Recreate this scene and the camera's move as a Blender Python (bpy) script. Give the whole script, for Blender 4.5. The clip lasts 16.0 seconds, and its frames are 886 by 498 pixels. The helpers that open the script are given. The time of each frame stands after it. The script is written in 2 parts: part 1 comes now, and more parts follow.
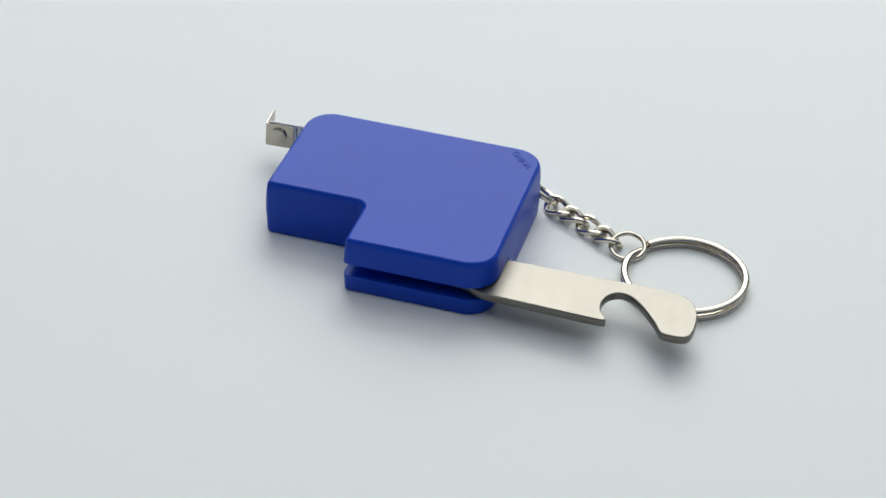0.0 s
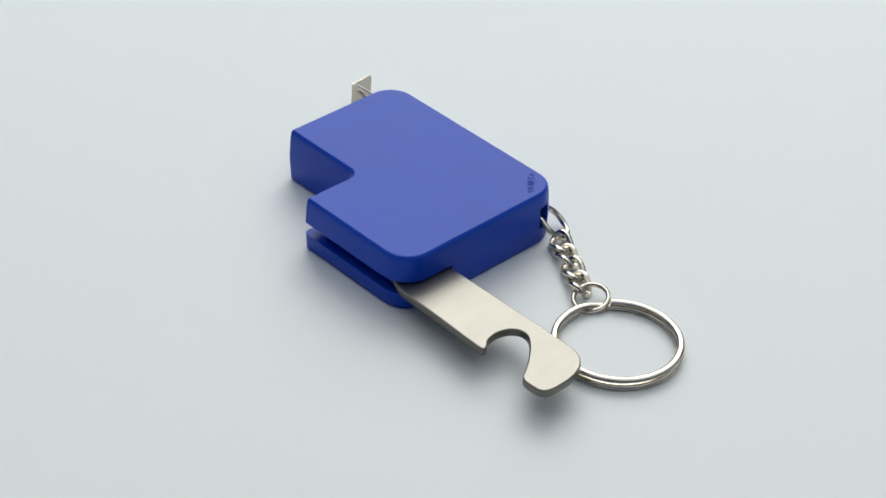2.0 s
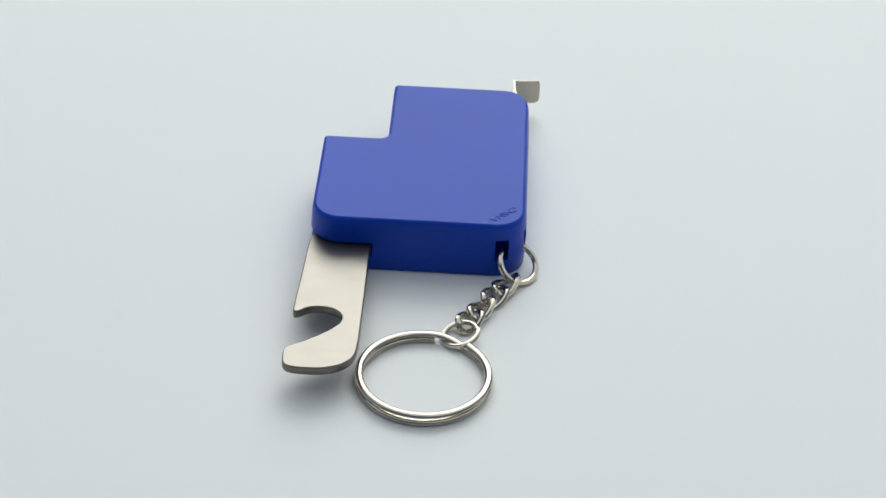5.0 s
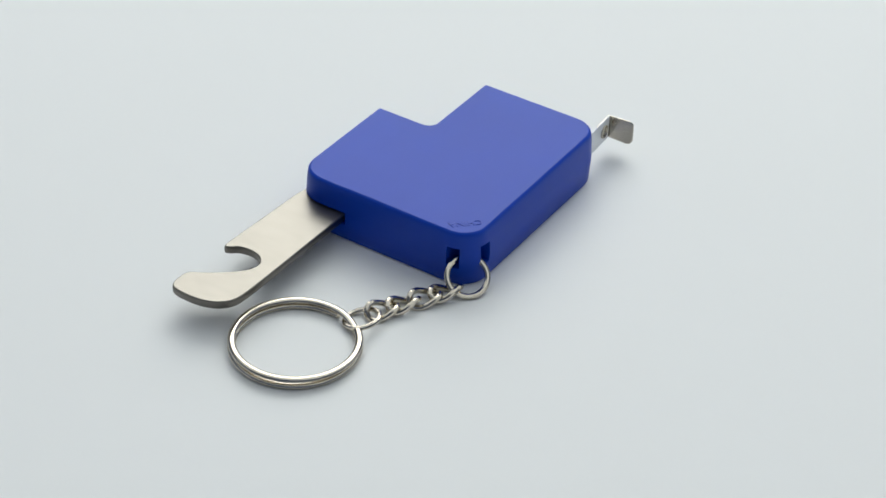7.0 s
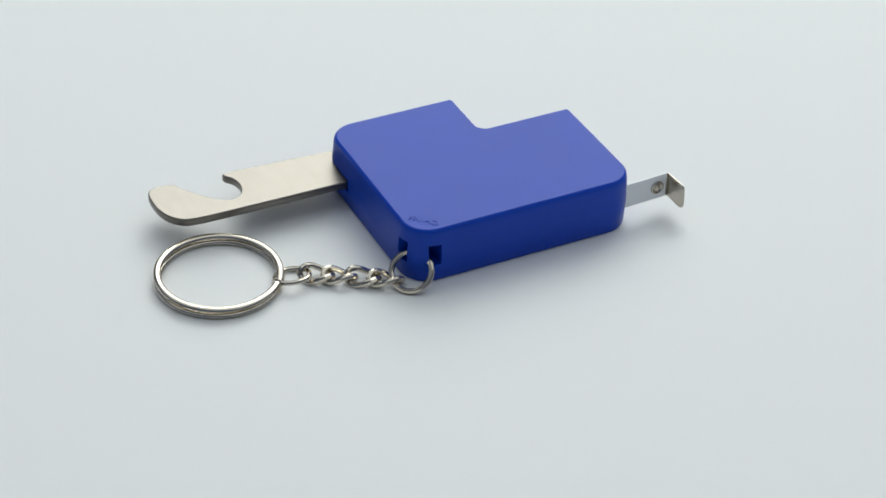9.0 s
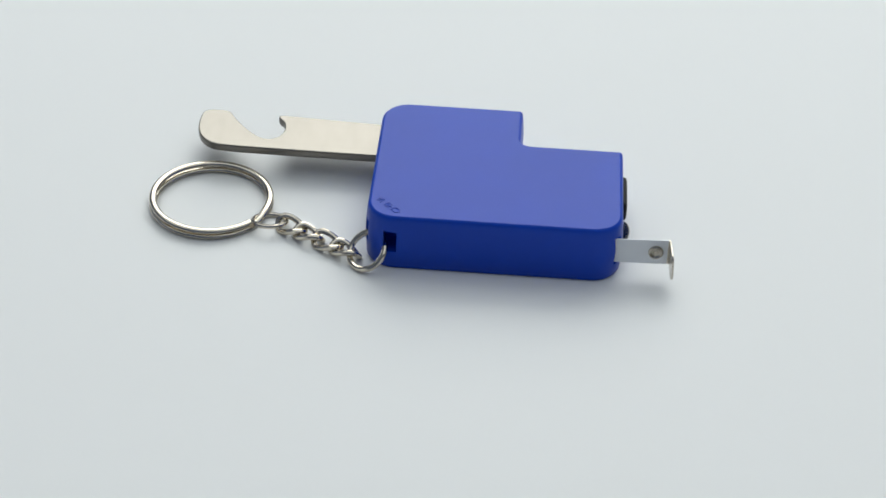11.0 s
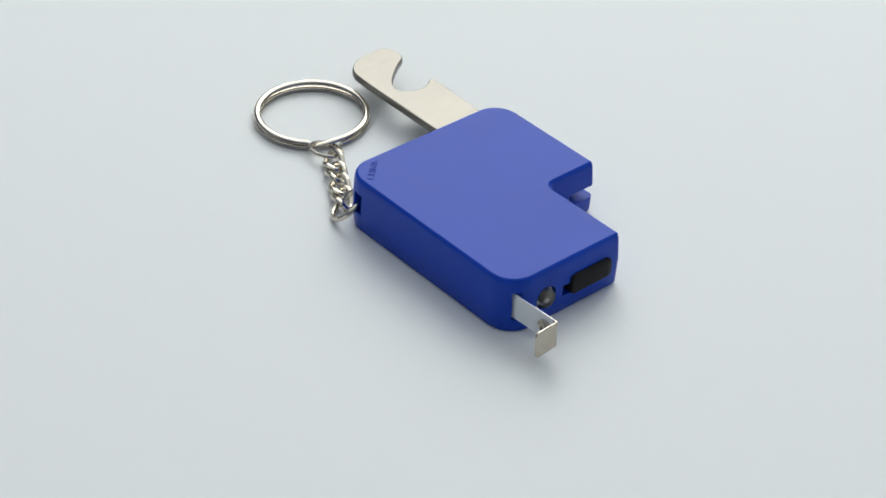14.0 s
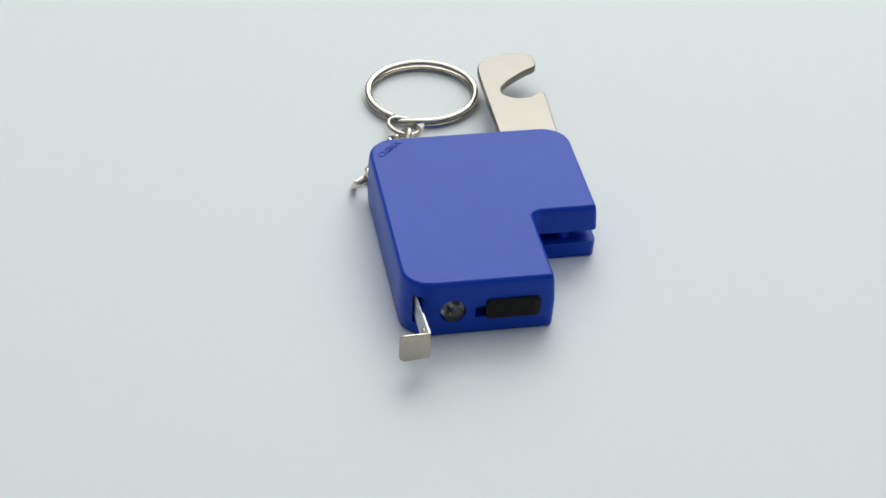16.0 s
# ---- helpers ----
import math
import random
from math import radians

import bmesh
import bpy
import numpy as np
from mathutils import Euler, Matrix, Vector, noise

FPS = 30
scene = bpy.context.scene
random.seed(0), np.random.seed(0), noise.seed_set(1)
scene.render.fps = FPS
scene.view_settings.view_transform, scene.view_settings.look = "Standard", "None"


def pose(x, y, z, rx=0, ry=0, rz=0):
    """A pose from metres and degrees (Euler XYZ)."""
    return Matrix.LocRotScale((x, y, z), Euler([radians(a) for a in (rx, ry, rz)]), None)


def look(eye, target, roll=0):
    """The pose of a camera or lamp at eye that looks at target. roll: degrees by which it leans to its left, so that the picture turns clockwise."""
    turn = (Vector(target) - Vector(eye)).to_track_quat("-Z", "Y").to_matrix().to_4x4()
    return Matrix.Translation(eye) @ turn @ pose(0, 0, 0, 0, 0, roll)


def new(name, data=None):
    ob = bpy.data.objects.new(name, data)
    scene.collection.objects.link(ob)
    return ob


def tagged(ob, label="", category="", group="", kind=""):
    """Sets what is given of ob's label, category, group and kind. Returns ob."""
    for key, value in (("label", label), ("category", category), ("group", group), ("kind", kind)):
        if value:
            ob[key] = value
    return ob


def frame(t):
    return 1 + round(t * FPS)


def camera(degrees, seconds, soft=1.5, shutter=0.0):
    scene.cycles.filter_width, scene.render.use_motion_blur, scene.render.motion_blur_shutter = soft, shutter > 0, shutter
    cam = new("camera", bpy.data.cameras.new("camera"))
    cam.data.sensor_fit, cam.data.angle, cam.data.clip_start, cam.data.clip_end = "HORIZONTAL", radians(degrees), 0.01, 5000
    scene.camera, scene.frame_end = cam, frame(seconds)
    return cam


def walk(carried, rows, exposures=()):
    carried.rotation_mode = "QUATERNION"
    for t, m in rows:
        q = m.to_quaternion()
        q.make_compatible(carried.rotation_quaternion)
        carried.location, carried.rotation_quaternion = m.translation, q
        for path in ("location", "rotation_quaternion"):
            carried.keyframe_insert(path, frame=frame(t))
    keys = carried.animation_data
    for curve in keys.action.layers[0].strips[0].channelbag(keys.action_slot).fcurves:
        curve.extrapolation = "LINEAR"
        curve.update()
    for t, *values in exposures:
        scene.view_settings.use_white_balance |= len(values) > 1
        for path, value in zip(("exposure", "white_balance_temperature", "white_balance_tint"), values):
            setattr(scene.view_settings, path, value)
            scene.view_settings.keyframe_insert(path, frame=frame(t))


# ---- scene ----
# a keychain that turns on a white table once every 24 seconds; object plan in millimetres
MM = 0.001
AXIS_X, AXIS_Y = 15.48, 14.73      # where the turning axis stands in the plan of the case
cam = camera(24.57, 16.0, soft=1.6)
EYE = pose(0.0, -0.33134, 0.23859, 53.6, -1.8, 1.52)
walk(cam, [(0.0, EYE), (16.0, EYE)], exposures=[(0.0, 0.0), (16.0, 0.0)])

# ---- light ----
world = bpy.data.worlds.new("studio")
scene.world = world
world.use_nodes = True
world.node_tree.nodes["Background"].inputs["Color"].default_value = (0.86, 0.95, 1.0, 1)
world.node_tree.nodes["Background"].inputs["Strength"].default_value = 0.25


def softbox(name, eye, target, sx, sy, watts, colour):
    data = bpy.data.lights.new(name, "AREA")
    data.shape, data.size, data.size_y, data.energy, data.color = "RECTANGLE", sx, sy, watts, colour
    ob = new(name, data)
    ob.matrix_world = look(eye, target)
    return ob


softbox("softbox_above", (0.08, 0.30, 1.10), (0, 0.08, 0), 2.6, 2.1, 12.5, (0.93, 0.99, 0.985))
softbox("softbox_high", (0.15, 1.20, 1.90), (0, 0.0, 0), 1.6, 1.4, 8.6, (0.955, 0.985, 0.965))
softbox("softbox_behind", (0.15, 1.30, 0.95), (0, 0, 0.05), 1.4, 1.1, 14.2, (0.97, 0.99, 0.96))


# ---- materials ----
def material(name, colour, rough, metal=0.0, spot=0.0, spot_size=400.0, grain=0.0, grain_size=4000.0, bump=0.0, stretch=(1, 1, 1), gloss=0.5):
    """Principled, with broad spots and fine grain in colour and roughness, and a fine relief."""
    m = bpy.data.materials.new(name)
    m.use_nodes = True
    nt = m.node_tree
    b = nt.nodes["Principled BSDF"]
    b.inputs["Metallic"].default_value = metal
    b.inputs["Specular IOR Level"].default_value = gloss
    tc = nt.nodes.new("ShaderNodeTexCoord")
    mp = nt.nodes.new("ShaderNodeMapping")
    mp.inputs["Scale"].default_value = stretch
    nt.links.new(tc.outputs["Object"], mp.inputs["Vector"])
    big, small = nt.nodes.new("ShaderNodeTexNoise"), nt.nodes.new("ShaderNodeTexNoise")
    for n, size in ((big, spot_size), (small, grain_size)):
        n.inputs["Scale"].default_value = size
        n.inputs["Detail"].default_value = 3
        nt.links.new(mp.outputs["Vector"], n.inputs["Vector"])
    mix = nt.nodes.new("ShaderNodeMix")
    mix.data_type = "RGBA"
    mix.inputs["A"].default_value = (*[c * (1 - spot) for c in colour], 1)
    mix.inputs["B"].default_value = (*[min(1, c * (1 + spot)) for c in colour], 1)
    nt.links.new(big.outputs["Fac"], mix.inputs["Factor"])
    nt.links.new(mix.outputs["Result"], b.inputs["Base Color"])
    add = nt.nodes.new("ShaderNodeMath")
    add.operation = "MULTIPLY_ADD"
    nt.links.new(small.outputs["Fac"], add.inputs[0])
    add.inputs[1].default_value = grain
    add.inputs[2].default_value = rough - grain / 2
    nt.links.new(add.outputs[0], b.inputs["Roughness"])
    if bump:
        bp = nt.nodes.new("ShaderNodeBump")
        bp.inputs["Strength"].default_value = bump
        bp.inputs["Distance"].default_value = 0.0001
        nt.links.new(small.outputs["Fac"], bp.inputs["Height"])
        nt.links.new(bp.outputs["Normal"], b.inputs["Normal"])
    return m


WHITE = material("white_paper", (0.80, 0.81, 0.80), 0.7, spot=0.006, spot_size=6, grain=0.1, grain_size=1500, bump=0.02)
WALL = material("blue_fill_wall", (0.33, 0.38, 0.50), 0.8, spot=0.04, spot_size=2, grain=0.1, grain_size=40, bump=0.05)
BLUE = material("blue_plastic", (0.001, 0.050, 0.45), 0.37, spot=0.10, spot_size=55, grain=0.06, grain_size=240, gloss=0.22)
STEEL = material("brushed_steel", (0.265, 0.246, 0.215), 0.38, 1.0, spot=0.09, spot_size=120, grain=0.14, grain_size=420, bump=0.03, stretch=(1.6, 0.5, 1))
EDGE = material("dark_reflection_steel", (0.18, 0.168, 0.15), 0.32, 1.0, spot=0.3, spot_size=260, grain=0.12, grain_size=1500, stretch=(0.3, 0.3, 1))
NICKEL = material("nickel_wire", (0.64, 0.585, 0.49), 0.17, 1.0, spot=0.08, spot_size=500, grain=0.08, grain_size=2500)
CLIP = material("nickel_clip", (0.47, 0.43, 0.365), 0.26, 1.0, spot=0.06, spot_size=300, grain=0.1, grain_size=2500, bump=0.05)
TAPE = material("tape_enamel", (0.84, 0.86, 0.88), 0.30, spot=0.03, spot_size=300, grain=0.08, grain_size=2000)
INK = material("printed_ink", (0.02, 0.025, 0.07), 0.45, spot=0.1, spot_size=900)
RUBBER = material("black_rubber", (0.006, 0.006, 0.006), 0.6, spot=0.2, spot_size=700, grain=0.15, grain_size=5000, bump=0.15, gloss=0.25)
SILVER = material("led_reflector", (0.04, 0.04, 0.045), 0.15, 1.0, spot=0.2, spot_size=900)
LENS = bpy.data.materials.new("clear_lens")
LENS.use_nodes = True
LENS.node_tree.nodes["Principled BSDF"].inputs["Transmission Weight"].default_value = 1.0
LENS.node_tree.nodes["Principled BSDF"].inputs["Roughness"].default_value = 0.06
LENS.node_tree.nodes["Principled BSDF"].inputs["Base Color"].default_value = (0.32, 0.32, 0.34, 1)
LENS.node_tree.nodes["Principled BSDF"].inputs["IOR"].default_value = 1.49


# ---- helpers for meshes ----
def V(x, y, z):
    """A place in the plan of the case, in the space of the keychain."""
    return Vector(((x - AXIS_X) * MM, (y - AXIS_Y) * MM, z * MM))


def mesh_of(name, bm, mat, smooth=35):
    bmesh.ops.recalc_face_normals(bm, faces=bm.faces[:])
    me = bpy.data.meshes.new(name)
    bm.to_mesh(me)
    bm.free()
    me.materials.append(mat)
    if smooth:
        me.shade_smooth()
        me.set_sharp_from_angle(angle=radians(smooth))
    return me


def part(name, bm, mat, parent, label="", smooth=35):
    ob = new(name, mesh_of(name, bm, mat, smooth))
    ob.parent = parent
    return tagged(ob, label)


def loft(bm, rings, caps=True):
    """Joins rings of equal length into a skin, closed along each ring."""
    rows = [[bm.verts.new(p) for p in ring] for ring in rings]
    for a, b in zip(rows, rows[1:]):
        for i in range(len(a)):
            j = (i + 1) % len(a)
            bm.faces.new((a[i], a[j], b[j], b[i]))
    if caps:
        bm.faces.new(rows[0][::-1])
        bm.faces.new(rows[-1])
    return rows


def wire(bm, points, r, closed=True, sides=10, flat=1.0, up=None):
    """A round wire along points; flat squeezes it along the given up direction."""
    n = len(points)
    rings = []
    side = None
    for i, p in enumerate(points):
        a = points[(i - 1) % n] if closed or i else p
        b = points[(i + 1) % n] if closed or i < n - 1 else p
        d = (b - a).normalized()
        ref = up if up else (side if side else Vector((0.3, 0.2, 1)))
        side = (ref - d * ref.dot(d)).normalized()
        other = d.cross(side)
        rings.append([p + (side * math.sin(k) * flat + other * math.cos(k)) * r
                      for k in (2 * math.pi * s / sides for s in range(sides))])
    if closed:
        rings.append(rings[0])
        loft(bm, rings, False)
        bmesh.ops.remove_doubles(bm, verts=bm.verts[:], dist=1e-7)
    else:
        loft(bm, rings, True)


def box(bm, x0, x1, y0, y1, z0, z1):
    loft(bm, [[V(x, y, z) for x, y in ((x0, y0), (x1, y0), (x1, y1), (x0, y1))] for z in (z0, z1)])


def outline(corners, grow, steps=10):
    """A rectilinear plan with rounded corners, grown outwards: corners are x, y, way out in x and y, radius (negative: hollow)."""
    pts = []
    n = len(corners)
    for i, (x, y, sx, sy, r) in enumerate(corners):
        px, py = x + sx * grow, y + sy * grow
        rr = max(0.05, r + grow) if r > 0 else max(0.05, -r - grow)
        prev, nxt = corners[i - 1], corners[(i + 1) % n]
        dp = Vector((prev[0] - x, prev[1] - y)).normalized()
        dn = Vector((nxt[0] - x, nxt[1] - y)).normalized()
        c = Vector((px, py)) + (dp + dn) * rr
        for k in range(steps + 1):
            a = math.pi / 2 * k / steps
            pts.append(c - dn * rr * math.cos(a) - dp * rr * math.sin(a))
    return pts


def cut(ob, cutters):
    """Cuts the given bmeshes out of a mesh object, for good."""
    for bm in cutters:
        tool = new("tool", mesh_of("tool", bm, ob.data.materials[0], 0))
        mod = ob.modifiers.new("cut", "BOOLEAN")
        mod.operation, mod.object, mod.solver = "DIFFERENCE", tool, "EXACT"
        bpy.context.view_layer.update()
        me = bpy.data.meshes.new_from_object(ob.evaluated_get(bpy.context.evaluated_depsgraph_get()))
        ob.modifiers.clear()
        ob.data = me
        bpy.data.objects.remove(tool)
    ob.data.shade_smooth()
    ob.data.set_sharp_from_angle(angle=radians(24))


def cylinder_x(bm, x0, x1, y, z, r, n=32):
    loft(bm, [[V(x, y + r * math.cos(a), z + r * math.sin(a)) for a in (2 * math.pi * k / n for k in range(n))] for x in (x0, x1)])


# ---- the setting ----
def table():
    bm = bmesh.new()
    corners = [(-1, -1, -1, -1, 0.03), (1, -1, 1, -1, 0.03), (1, 1, 1, 1, 0.03), (-1, 1, -1, 1, 0.03)]
    base = outline(corners, 0.0)
    loft(bm, [[Vector((p.x, p.y, z)) for p in base] for z in (-0.75, 0.0)])
    tagged(new("tabletop", mesh_of("tabletop", bm, WHITE)), "smooth matt white tabletop under soft studio light", "tabletop", kind="structure")


# unseen room added round the table; its blue tint cools the shadow fill
def room():
    for name, x0, x1, y0, y1, z0, z1 in (
            ("wall_north", -2.1, 2.1, 2.0, 2.1, -0.75, 2.8), ("wall_south", -2.1, 2.1, -2.1, -2.0, -0.75, 2.8),
            ("wall_east", 2.0, 2.1, -2.0, 2.0, -0.75, 2.8), ("wall_west", -2.1, -2.0, -2.0, 2.0, -0.75, 2.8),
            ("floor", -2.1, 2.1, -2.1, 2.1, -0.85, -0.75), ("ceiling", -2.1, 2.1, -2.1, 2.1, 2.8, 2.9)):
        bm = bmesh.new()
        loft(bm, [[Vector((x, y, z)) for x, y in ((x0, y0), (x1, y0), (x1, y1), (x0, y1))] for z in (z0, z1)])
        tagged(new(name, mesh_of(name, bm, WALL, 0)), "plain unseen blue-tinted studio " + name.split("_")[0], name.split("_")[0], kind="structure")


table()
room()

# ---- the keychain ----
PLAN = [(0, 0, -1, -1, 5.5), (49.25, 0, 1, -1, 5.5), (49.25, 28.05, 1, 1, 0.7), (28.6, 28.05, 1, 1, -2.2), (28.6, 41, 1, 1, 0.7), (0, 41, -1, 1, 5.5)]
PROFILE = [(0.0, -0.8), (0.0, -0.25), (0.2, 0.05), (0.6, 0.25), (6.0, 0.50), (9.9, 0.27), (10.6, 0.20), (11.1, 0.13), (11.5, 0.04), (11.75, -0.09), (11.92, -0.27), (12.04, -0.50), (12.04, -1.2)]
BLADE_PLAN = [(20, 29.6), (0, 29.4), (-20, 29.3), (-33, 29.3), (-35.6, 30.2), (-37.6, 32.4), (-38.6, 35.6), (-38.7, 39.8), (-38.2, 41.8), (-37.0, 42.6), (-34.0, 42.7),
              (-32.6, 42.2), (-31.3, 39.8), (-29.0, 36.8), (-27.0, 34.6), (-25.0, 33.1), (-23.0, 32.9), (-21.3, 34.2), (-20.5, 36.6), (-20.9, 39.4),
              (-22.3, 40.9), (-22.5, 42.0), (-21.2, 42.2), (-10, 41.7), (0, 41.4), (2.5, 40.9), (6, 39.5), (10, 38.6), (20, 38.2), (23.5, 36), (24.5, 33.8), (23.5, 31.2)]


def chaikin(points, rounds):
    pts = [Vector(p) for p in points]
    for _ in range(rounds):
        pts = [q for a, b in zip(pts, pts[1:] + pts[:1]) for q in (a.lerp(b, 0.22), a.lerp(b, 0.78))]
    return pts


def grown(pts, d):
    """A closed counter-clockwise or clockwise plan moved sideways by d (positive: out)."""
    n = len(pts)
    area = sum(a.x * b.y - a.y * b.x for a, b in zip(pts, pts[1:] + pts[:1]))
    s = 1 if area > 0 else -1
    out = []
    for i in range(n):
        t = (pts[(i + 1) % n] - pts[i - 1]).normalized()
        out.append(pts[i] + Vector((t.y, -t.x)) * d * s)
    return out


def case(parent):
    bm = bmesh.new()
    loft(bm, [[V(p.x, p.y, z) for p in outline(PLAN, d)] for z, d in PROFILE])
    ob = part("case", bm, BLUE, parent, "glossy royal blue moulded plastic case with notched plan")
    tools = []
    for dims in ((-6, 36, 29.1, 52, 3.8, 6.6),                       # blade slot
                 (-3, 6.0, 2.8, 5.4, 4.0, 8.7), (3.4, 6.0, -3, 5.0, 4.05, 8.65), (2.6, 5.9, 2.2, 5.3, 4.02, 8.68),   # tunnel round the corner post
                 (38, 53, 1.65, 3.3, 3.0, 9.1),                       # mouth for the tape
                 (47.6, 53, 13.3, 20.0, 3.9, 6.4),                   # recess for the switch
                 ):
        b = bmesh.new()
        box(b, *dims)
        tools.append(b)
    b = bmesh.new()
    cylinder_x(b, 46.0, 53, 9.1, 5.65, 2.5)
    tools.append(b)
    cut(ob, tools)
    return ob


def lettering(parent):
    data = bpy.data.curves.new("lettering", "FONT")
    data.body, data.size, data.extrude = "CHINA", 2.1 * MM, 0.07 * MM
    data.align_x, data.align_y = "CENTER", "CENTER"
    tmp = new("lettering", data)
    bpy.context.view_layer.update()
    me = bpy.data.meshes.new_from_object(tmp.evaluated_get(bpy.context.evaluated_depsgraph_get()))
    bpy.data.objects.remove(tmp)
    me.materials.clear()
    me.materials.append(BLUE)
    ob = new("lettering", me)
    ob.matrix_basis = Matrix.Translation(V(4.0, 4.1, 12.08)) @ pose(0, 0, 0, 0, 0, 135)
    ob.parent = parent
    tagged(ob, "raised blue moulded country lettering")


def opener(parent):
    plan = chaikin(BLADE_PLAN, 2)
    bm = bmesh.new()
    rims = ((4.45, -0.24), (4.55, -0.1), (4.75, 0.0), (5.7, 0.0), (5.95, -0.04), (6.12, -0.13), (6.18, -0.25))
    loft(bm, [[V(p.x, p.y, z - min(0.0, p.x) * 0.010) for p in grown(plan, d)] for z, d in rims])
    blade = part("opener_blade", bm, STEEL, parent, "fold-out brushed steel bottle opener blade with hooked notch", 40)
    # sheared rim painted darker for dark reflections; one bevel band left bright as glint
    blade.data.materials.append(EDGE)
    for face in blade.data.polygons:
        if not (0.25 < face.normal.z < 0.6 or abs(face.normal.z) > 0.97):
            face.material_index = 1
        if len(face.vertices) > 8:
            face.use_smooth = False
    bm = bmesh.new()
    n = 24
    loft(bm, [[V(26.4 + r * math.cos(a), 35.2 + r * math.sin(a), z) for a in (2 * math.pi * k / n for k in range(n))]
              for z, r in ((3.7, 1.3), (6.7, 1.3))])
    part("pivot_pin", bm, BLUE, parent)


def tape(parent):
    # the strip leaves its mouth on a slight slant
    a, b = Vector((40, 1.95)), Vector((58.85, 2.85))
    side = Vector((-(b - a).y, (b - a).x)).normalized()

    def strip(name, s0, s1, z0, z1, n0, n1, mat, holder, label=""):
        bm = bmesh.new()
        p, q = a.lerp(b, s0), a.lerp(b, s1)
        plan = [p + side * n0, q + side * n0, q + side * n1, p + side * n1]
        loft(bm, [[V(v.x, v.y, z) for v in plan] for z in (z0, z1)])
        return part(name, bm, mat, holder, label, 0)

    blade = strip("tape", 0, 0.975, 3.3, 8.8, -0.08, 0.08, TAPE, parent, "short end of white enamelled steel measuring tape")
    for s in (0.47, 0.53, 0.59, 0.65):
        strip("tape_mark", s, s + 0.012, 5.5 if s != 0.59 else 3.5, 8.5, 0.081, 0.10, INK, blade)
    clip = strip("end_hook", 0.69, 1.0, 3.1, 8.55, 0.10, 0.38, CLIP, parent, "bent nickel end hook of the measuring tape")
    bm = bmesh.new()
    plate = [(-2.6, 2.75, -1, -1, 1.5), (3.1, 3.1, 1, -1, 0.15), (3.1, 8.5, 1, 1, 0.15), (-2.6, 8.6, -1, 1, 1.0)]
    loft(bm, [[V(x + 0.045 * (5.6 - p.y) + 0.012 * (3.1 - p.x) ** 2, p.x, p.y) for p in outline(plate, d, 5)]
              for x, d in ((58.75, -0.08), (58.81, 0.0), (59.03, 0.0), (59.09, -0.08))])
    part("flange", bm, CLIP, clip, "", 30)
    for sgn in (1, -1):
        bm = bmesh.new()
        c = a.lerp(b, 0.855)
        rings = []
        d = (b - a).normalized()
        dome = ((1.75, 0.0), (1.7, 0.22), (1.3, 0.40), (0.65, 0.48), (0.2, 0.50))
        eyelet = ((1.5, 0.0), (1.45, 0.3), (1.2, 0.42), (0.95, 0.3), (0.8, 0.12), (0.55, 0.12), (0.4, 0.3), (0.15, 0.34))
        for r, h in dome if sgn > 0 else eyelet:
            off = side * sgn * (h + (0.37 if sgn > 0 else 0.08))
            rings.append([V(*(c + off + d * r * math.cos(t)), 6.0 + r * math.sin(t)) for t in (2 * math.pi * k / 20 for k in range(20))])
        loft(bm, rings)
        part("rivet", bm, CLIP, clip)


def torch(parent):
    bm = bmesh.new()
    sides = 9
    loft(bm, [[V(x, 9.1 + r * math.cos(a), 5.65 + r * math.sin(a)) for a in (2 * math.pi * (k + twist) / sides for k in range(sides))]
              for x, r, twist in ((46.6, 0.4, 0.0), (47.6, 1.0, 0.5), (48.55, 1.95, 0.0), (48.55, 2.45, 0.0), (46.2, 2.45, 0.0))], True)
    led = part("torch", bm, SILVER, parent, "small clear torch bulb in a silver reflector", 0)
    # two metal blocks added to give the dark bulb its sparkle
    bm = bmesh.new()
    box(bm, 47.2, 49.5, 8.4, 8.85, 5.0, 5.7)
    box(bm, 47.2, 49.3, 9.2, 10.0, 5.4, 6.4)
    part("bulb_sparkle", bm, CLIP, led, "small metal blocks added as sparkle inside the bulb", 0)
    bm = bmesh.new()
    dome = [(48.65, 2.2), (49.3, 2.18)] + [(49.6 + 1.5 * math.sin(t), 2.1 * math.cos(t) + 0.02) for t in (0, 0.25, 0.5, 0.75, 1.0, 1.25, 1.5)]
    loft(bm, [[V(x, 9.1 + r * math.cos(a), 5.65 + r * math.sin(a)) for a in (2 * math.pi * k / 32 for k in range(32))] for x, r in dome])
    part("lens", bm, LENS, led, "clear plastic lens")


def switch(parent):
    bm = bmesh.new()
    plan = [(15.2, 3.6, -1, -1, 0.9), (25.7, 3.6, 1, -1, 1.2), (25.7, 7.9, 1, 1, 1.2), (15.2, 7.9, -1, 1, 0.9)]
    loft(bm, [[V(x, p.x, p.y) for p in outline(plan, d, 6)] for x, d in ((47.4, 0.0), (49.9, 0.0), (50.3, -0.15), (50.5, -0.6))])
    ob = part("switch", bm, RUBBER, parent, "matt black sliding switch with fine ribs")
    for k in range(12):
        bm = bmesh.new()
        y = 16.3 + k * 0.72
        loft(bm, [[V(x, y + w * a, z) for a, z in ((-1, 4.4), (1, 4.4), (1, 7.1), (-1, 7.1))] for x, w in ((50.42, 0.24), (50.56, 0.14))])
        part("rib", bm, RUBBER, ob)


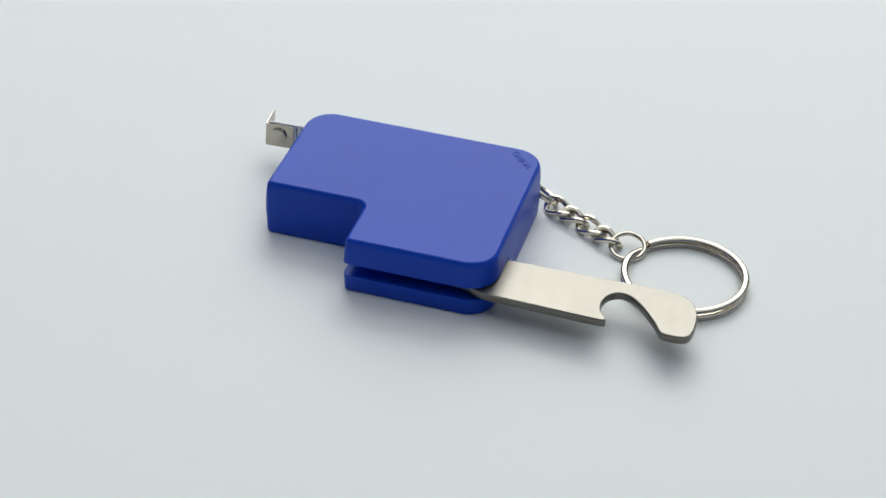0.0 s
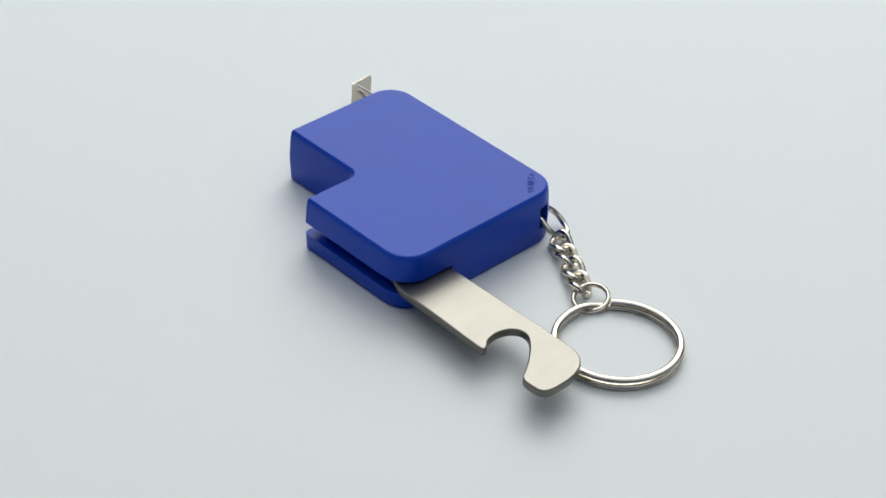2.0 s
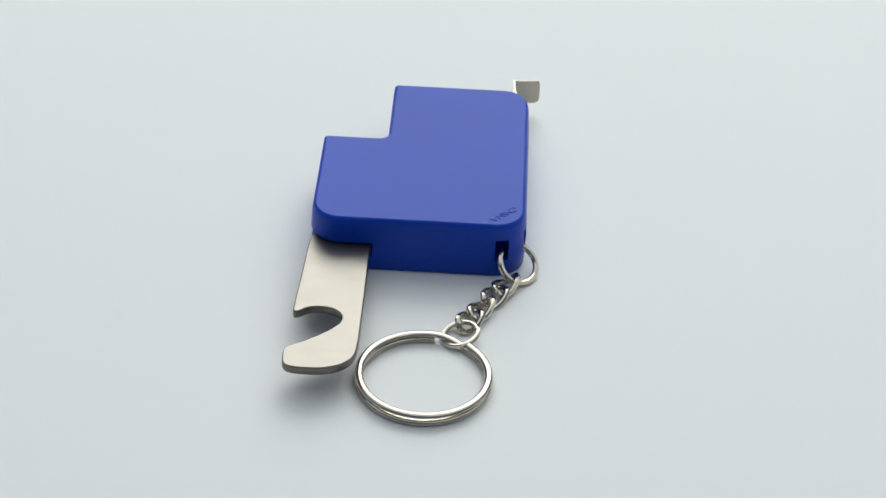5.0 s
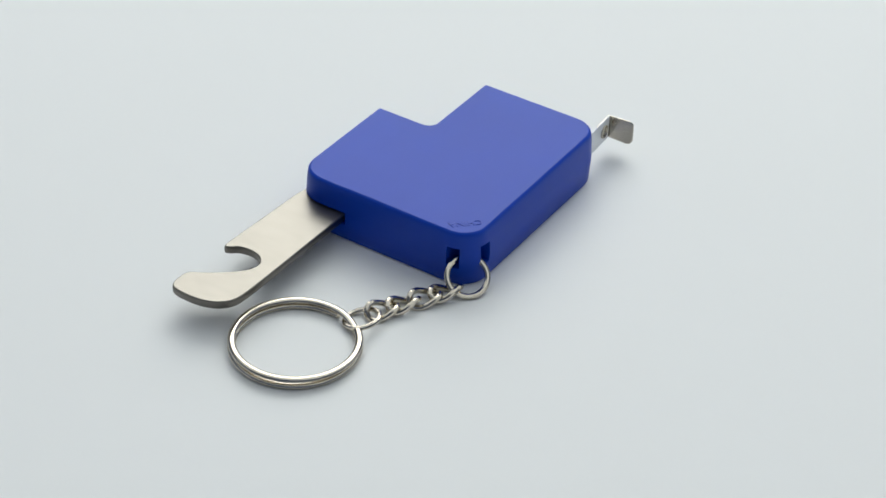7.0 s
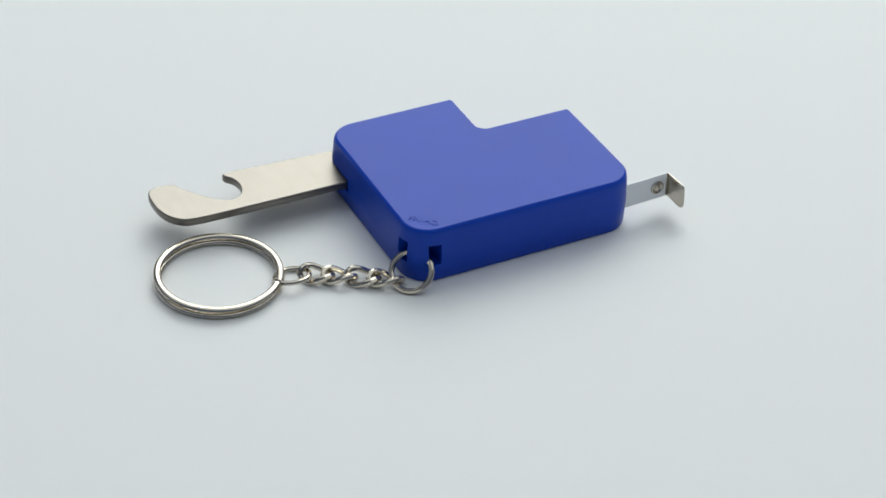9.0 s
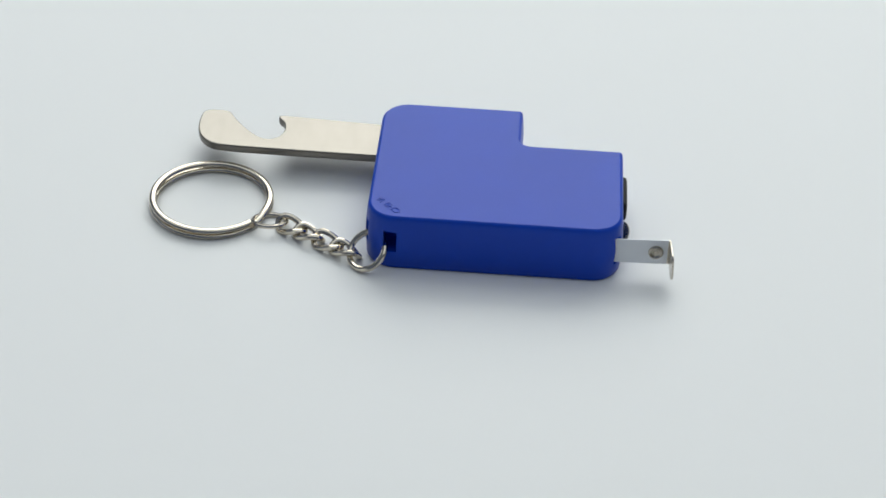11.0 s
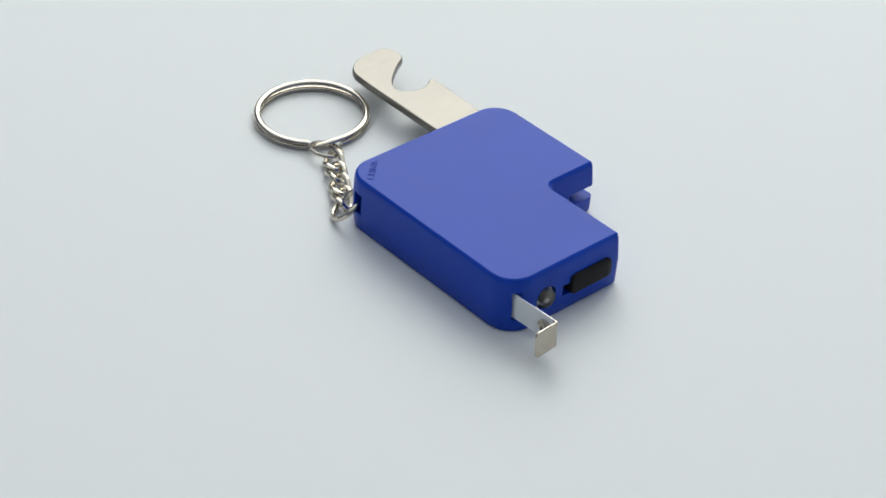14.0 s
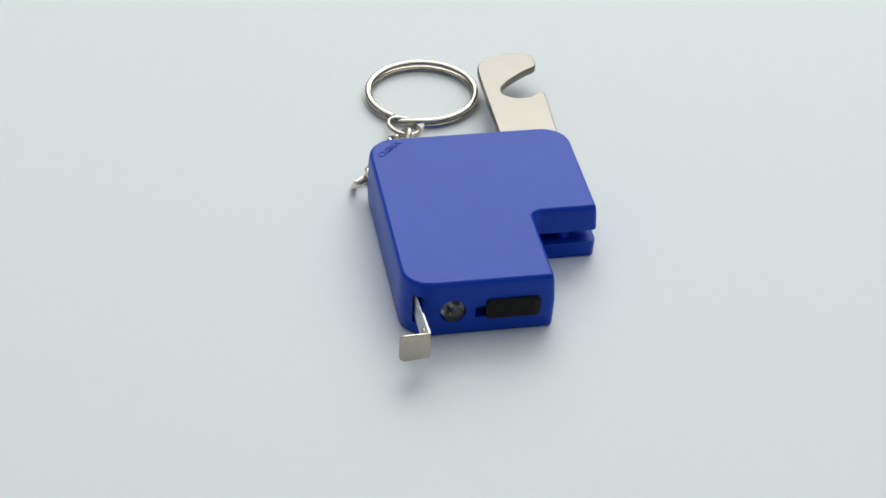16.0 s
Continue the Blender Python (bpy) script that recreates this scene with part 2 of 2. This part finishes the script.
def chain(parent):
    steps = 40
    holder = new("chain", None)
    holder.parent = parent
    tagged(holder, "short nickel curb chain")

    def ring(name, centre, e1, e2, r, w, label=""):
        e1 = Vector(e1).normalized()
        e2 = (Vector(e2) - e1 * Vector(e2).dot(e1)).normalized()
        bm = bmesh.new()
        pts = [centre + (e1 * math.cos(t) + e2 * math.sin(t)) * r * MM for t in (2 * math.pi * k / steps for k in range(steps))]
        wire(bm, pts, w * MM, up=e1.cross(e2))
        part(name, bm, NICKEL, holder, label)

    # the ring round the corner post, the links, and the ring at the key ring
    ring("jump_ring", V(0.25, 0.85, 3.12), (1, -1, 0), (-0.54, -0.54, -0.65), 3.95, 0.6, "open nickel jump ring")
    way = Vector((-3.87, 2.24, 0)).normalized()
    across = Vector((-way.y, way.x, 0))
    for k in range(4):
        c = V(-4.2 - 3.87 * k, 2.92 + 2.24 * k, 1.32)
        tilt = radians((10, -14, 8, -12)[k])
        u2 = across * math.cos(tilt) + Vector((0, 0, 1)) * math.sin(tilt)
        n2 = way.cross(u2)
        pts = []
        for s in range(steps):
            t = 2 * math.pi * s / steps
            pts.append(c + (way * 3.15 * math.cos(t) + u2 * 1.85 * math.sin(t) + n2 * -0.78 * math.sin(2 * t)) * MM)
        bm = bmesh.new()
        wire(bm, pts, 0.6 * MM)
        part("link", bm, NICKEL, holder)
    ring("jump_ring", V(-20.25, 11.1, 1.32), (1, 0, 0.02), (0, 1, -0.26), 3.37, 0.5)
    # key ring: one wire in two flat coils, with a step down where the jump ring hangs
    bm = bmesh.new()
    pts = []
    for n in range(241):
        a = -41.0 - 686.0 * n / 240
        f = min(1.0, max(0.0, (-a - 368.0) / 38.0))
        lift = 0.19 * (1 + math.cos(radians(a - 150)))
        z = 0.58 + (1.16 + lift) * (1 - f * f * (3 - 2 * f))
        pts.append(V(-32.93 + 11.77 * math.cos(radians(a)), 17.22 + 11.77 * math.sin(radians(a)), z))
    wire(bm, pts, 0.76 * MM, closed=False, sides=14, flat=0.72, up=Vector((0, 0, 1)))
    part("key_ring", bm, NICKEL, parent, "round nickel split key ring lying on the table")


def keychain():
    base = new("keychain")
    tagged(base, "blue plastic tape measure keychain with steel bottle opener and nickel ring", "keychain")
    case(base)
    lettering(base)
    opener(base)
    tape(base)
    torch(base)
    switch(base)
    chain(base)
    return base


key = keychain()


def motions():
    walk(key, [(k * 0.5, pose(0, 0, 0, 0, 0, 43.156 - 15.1987 * (k * 0.5 - 8))) for k in range(33)])


motions()
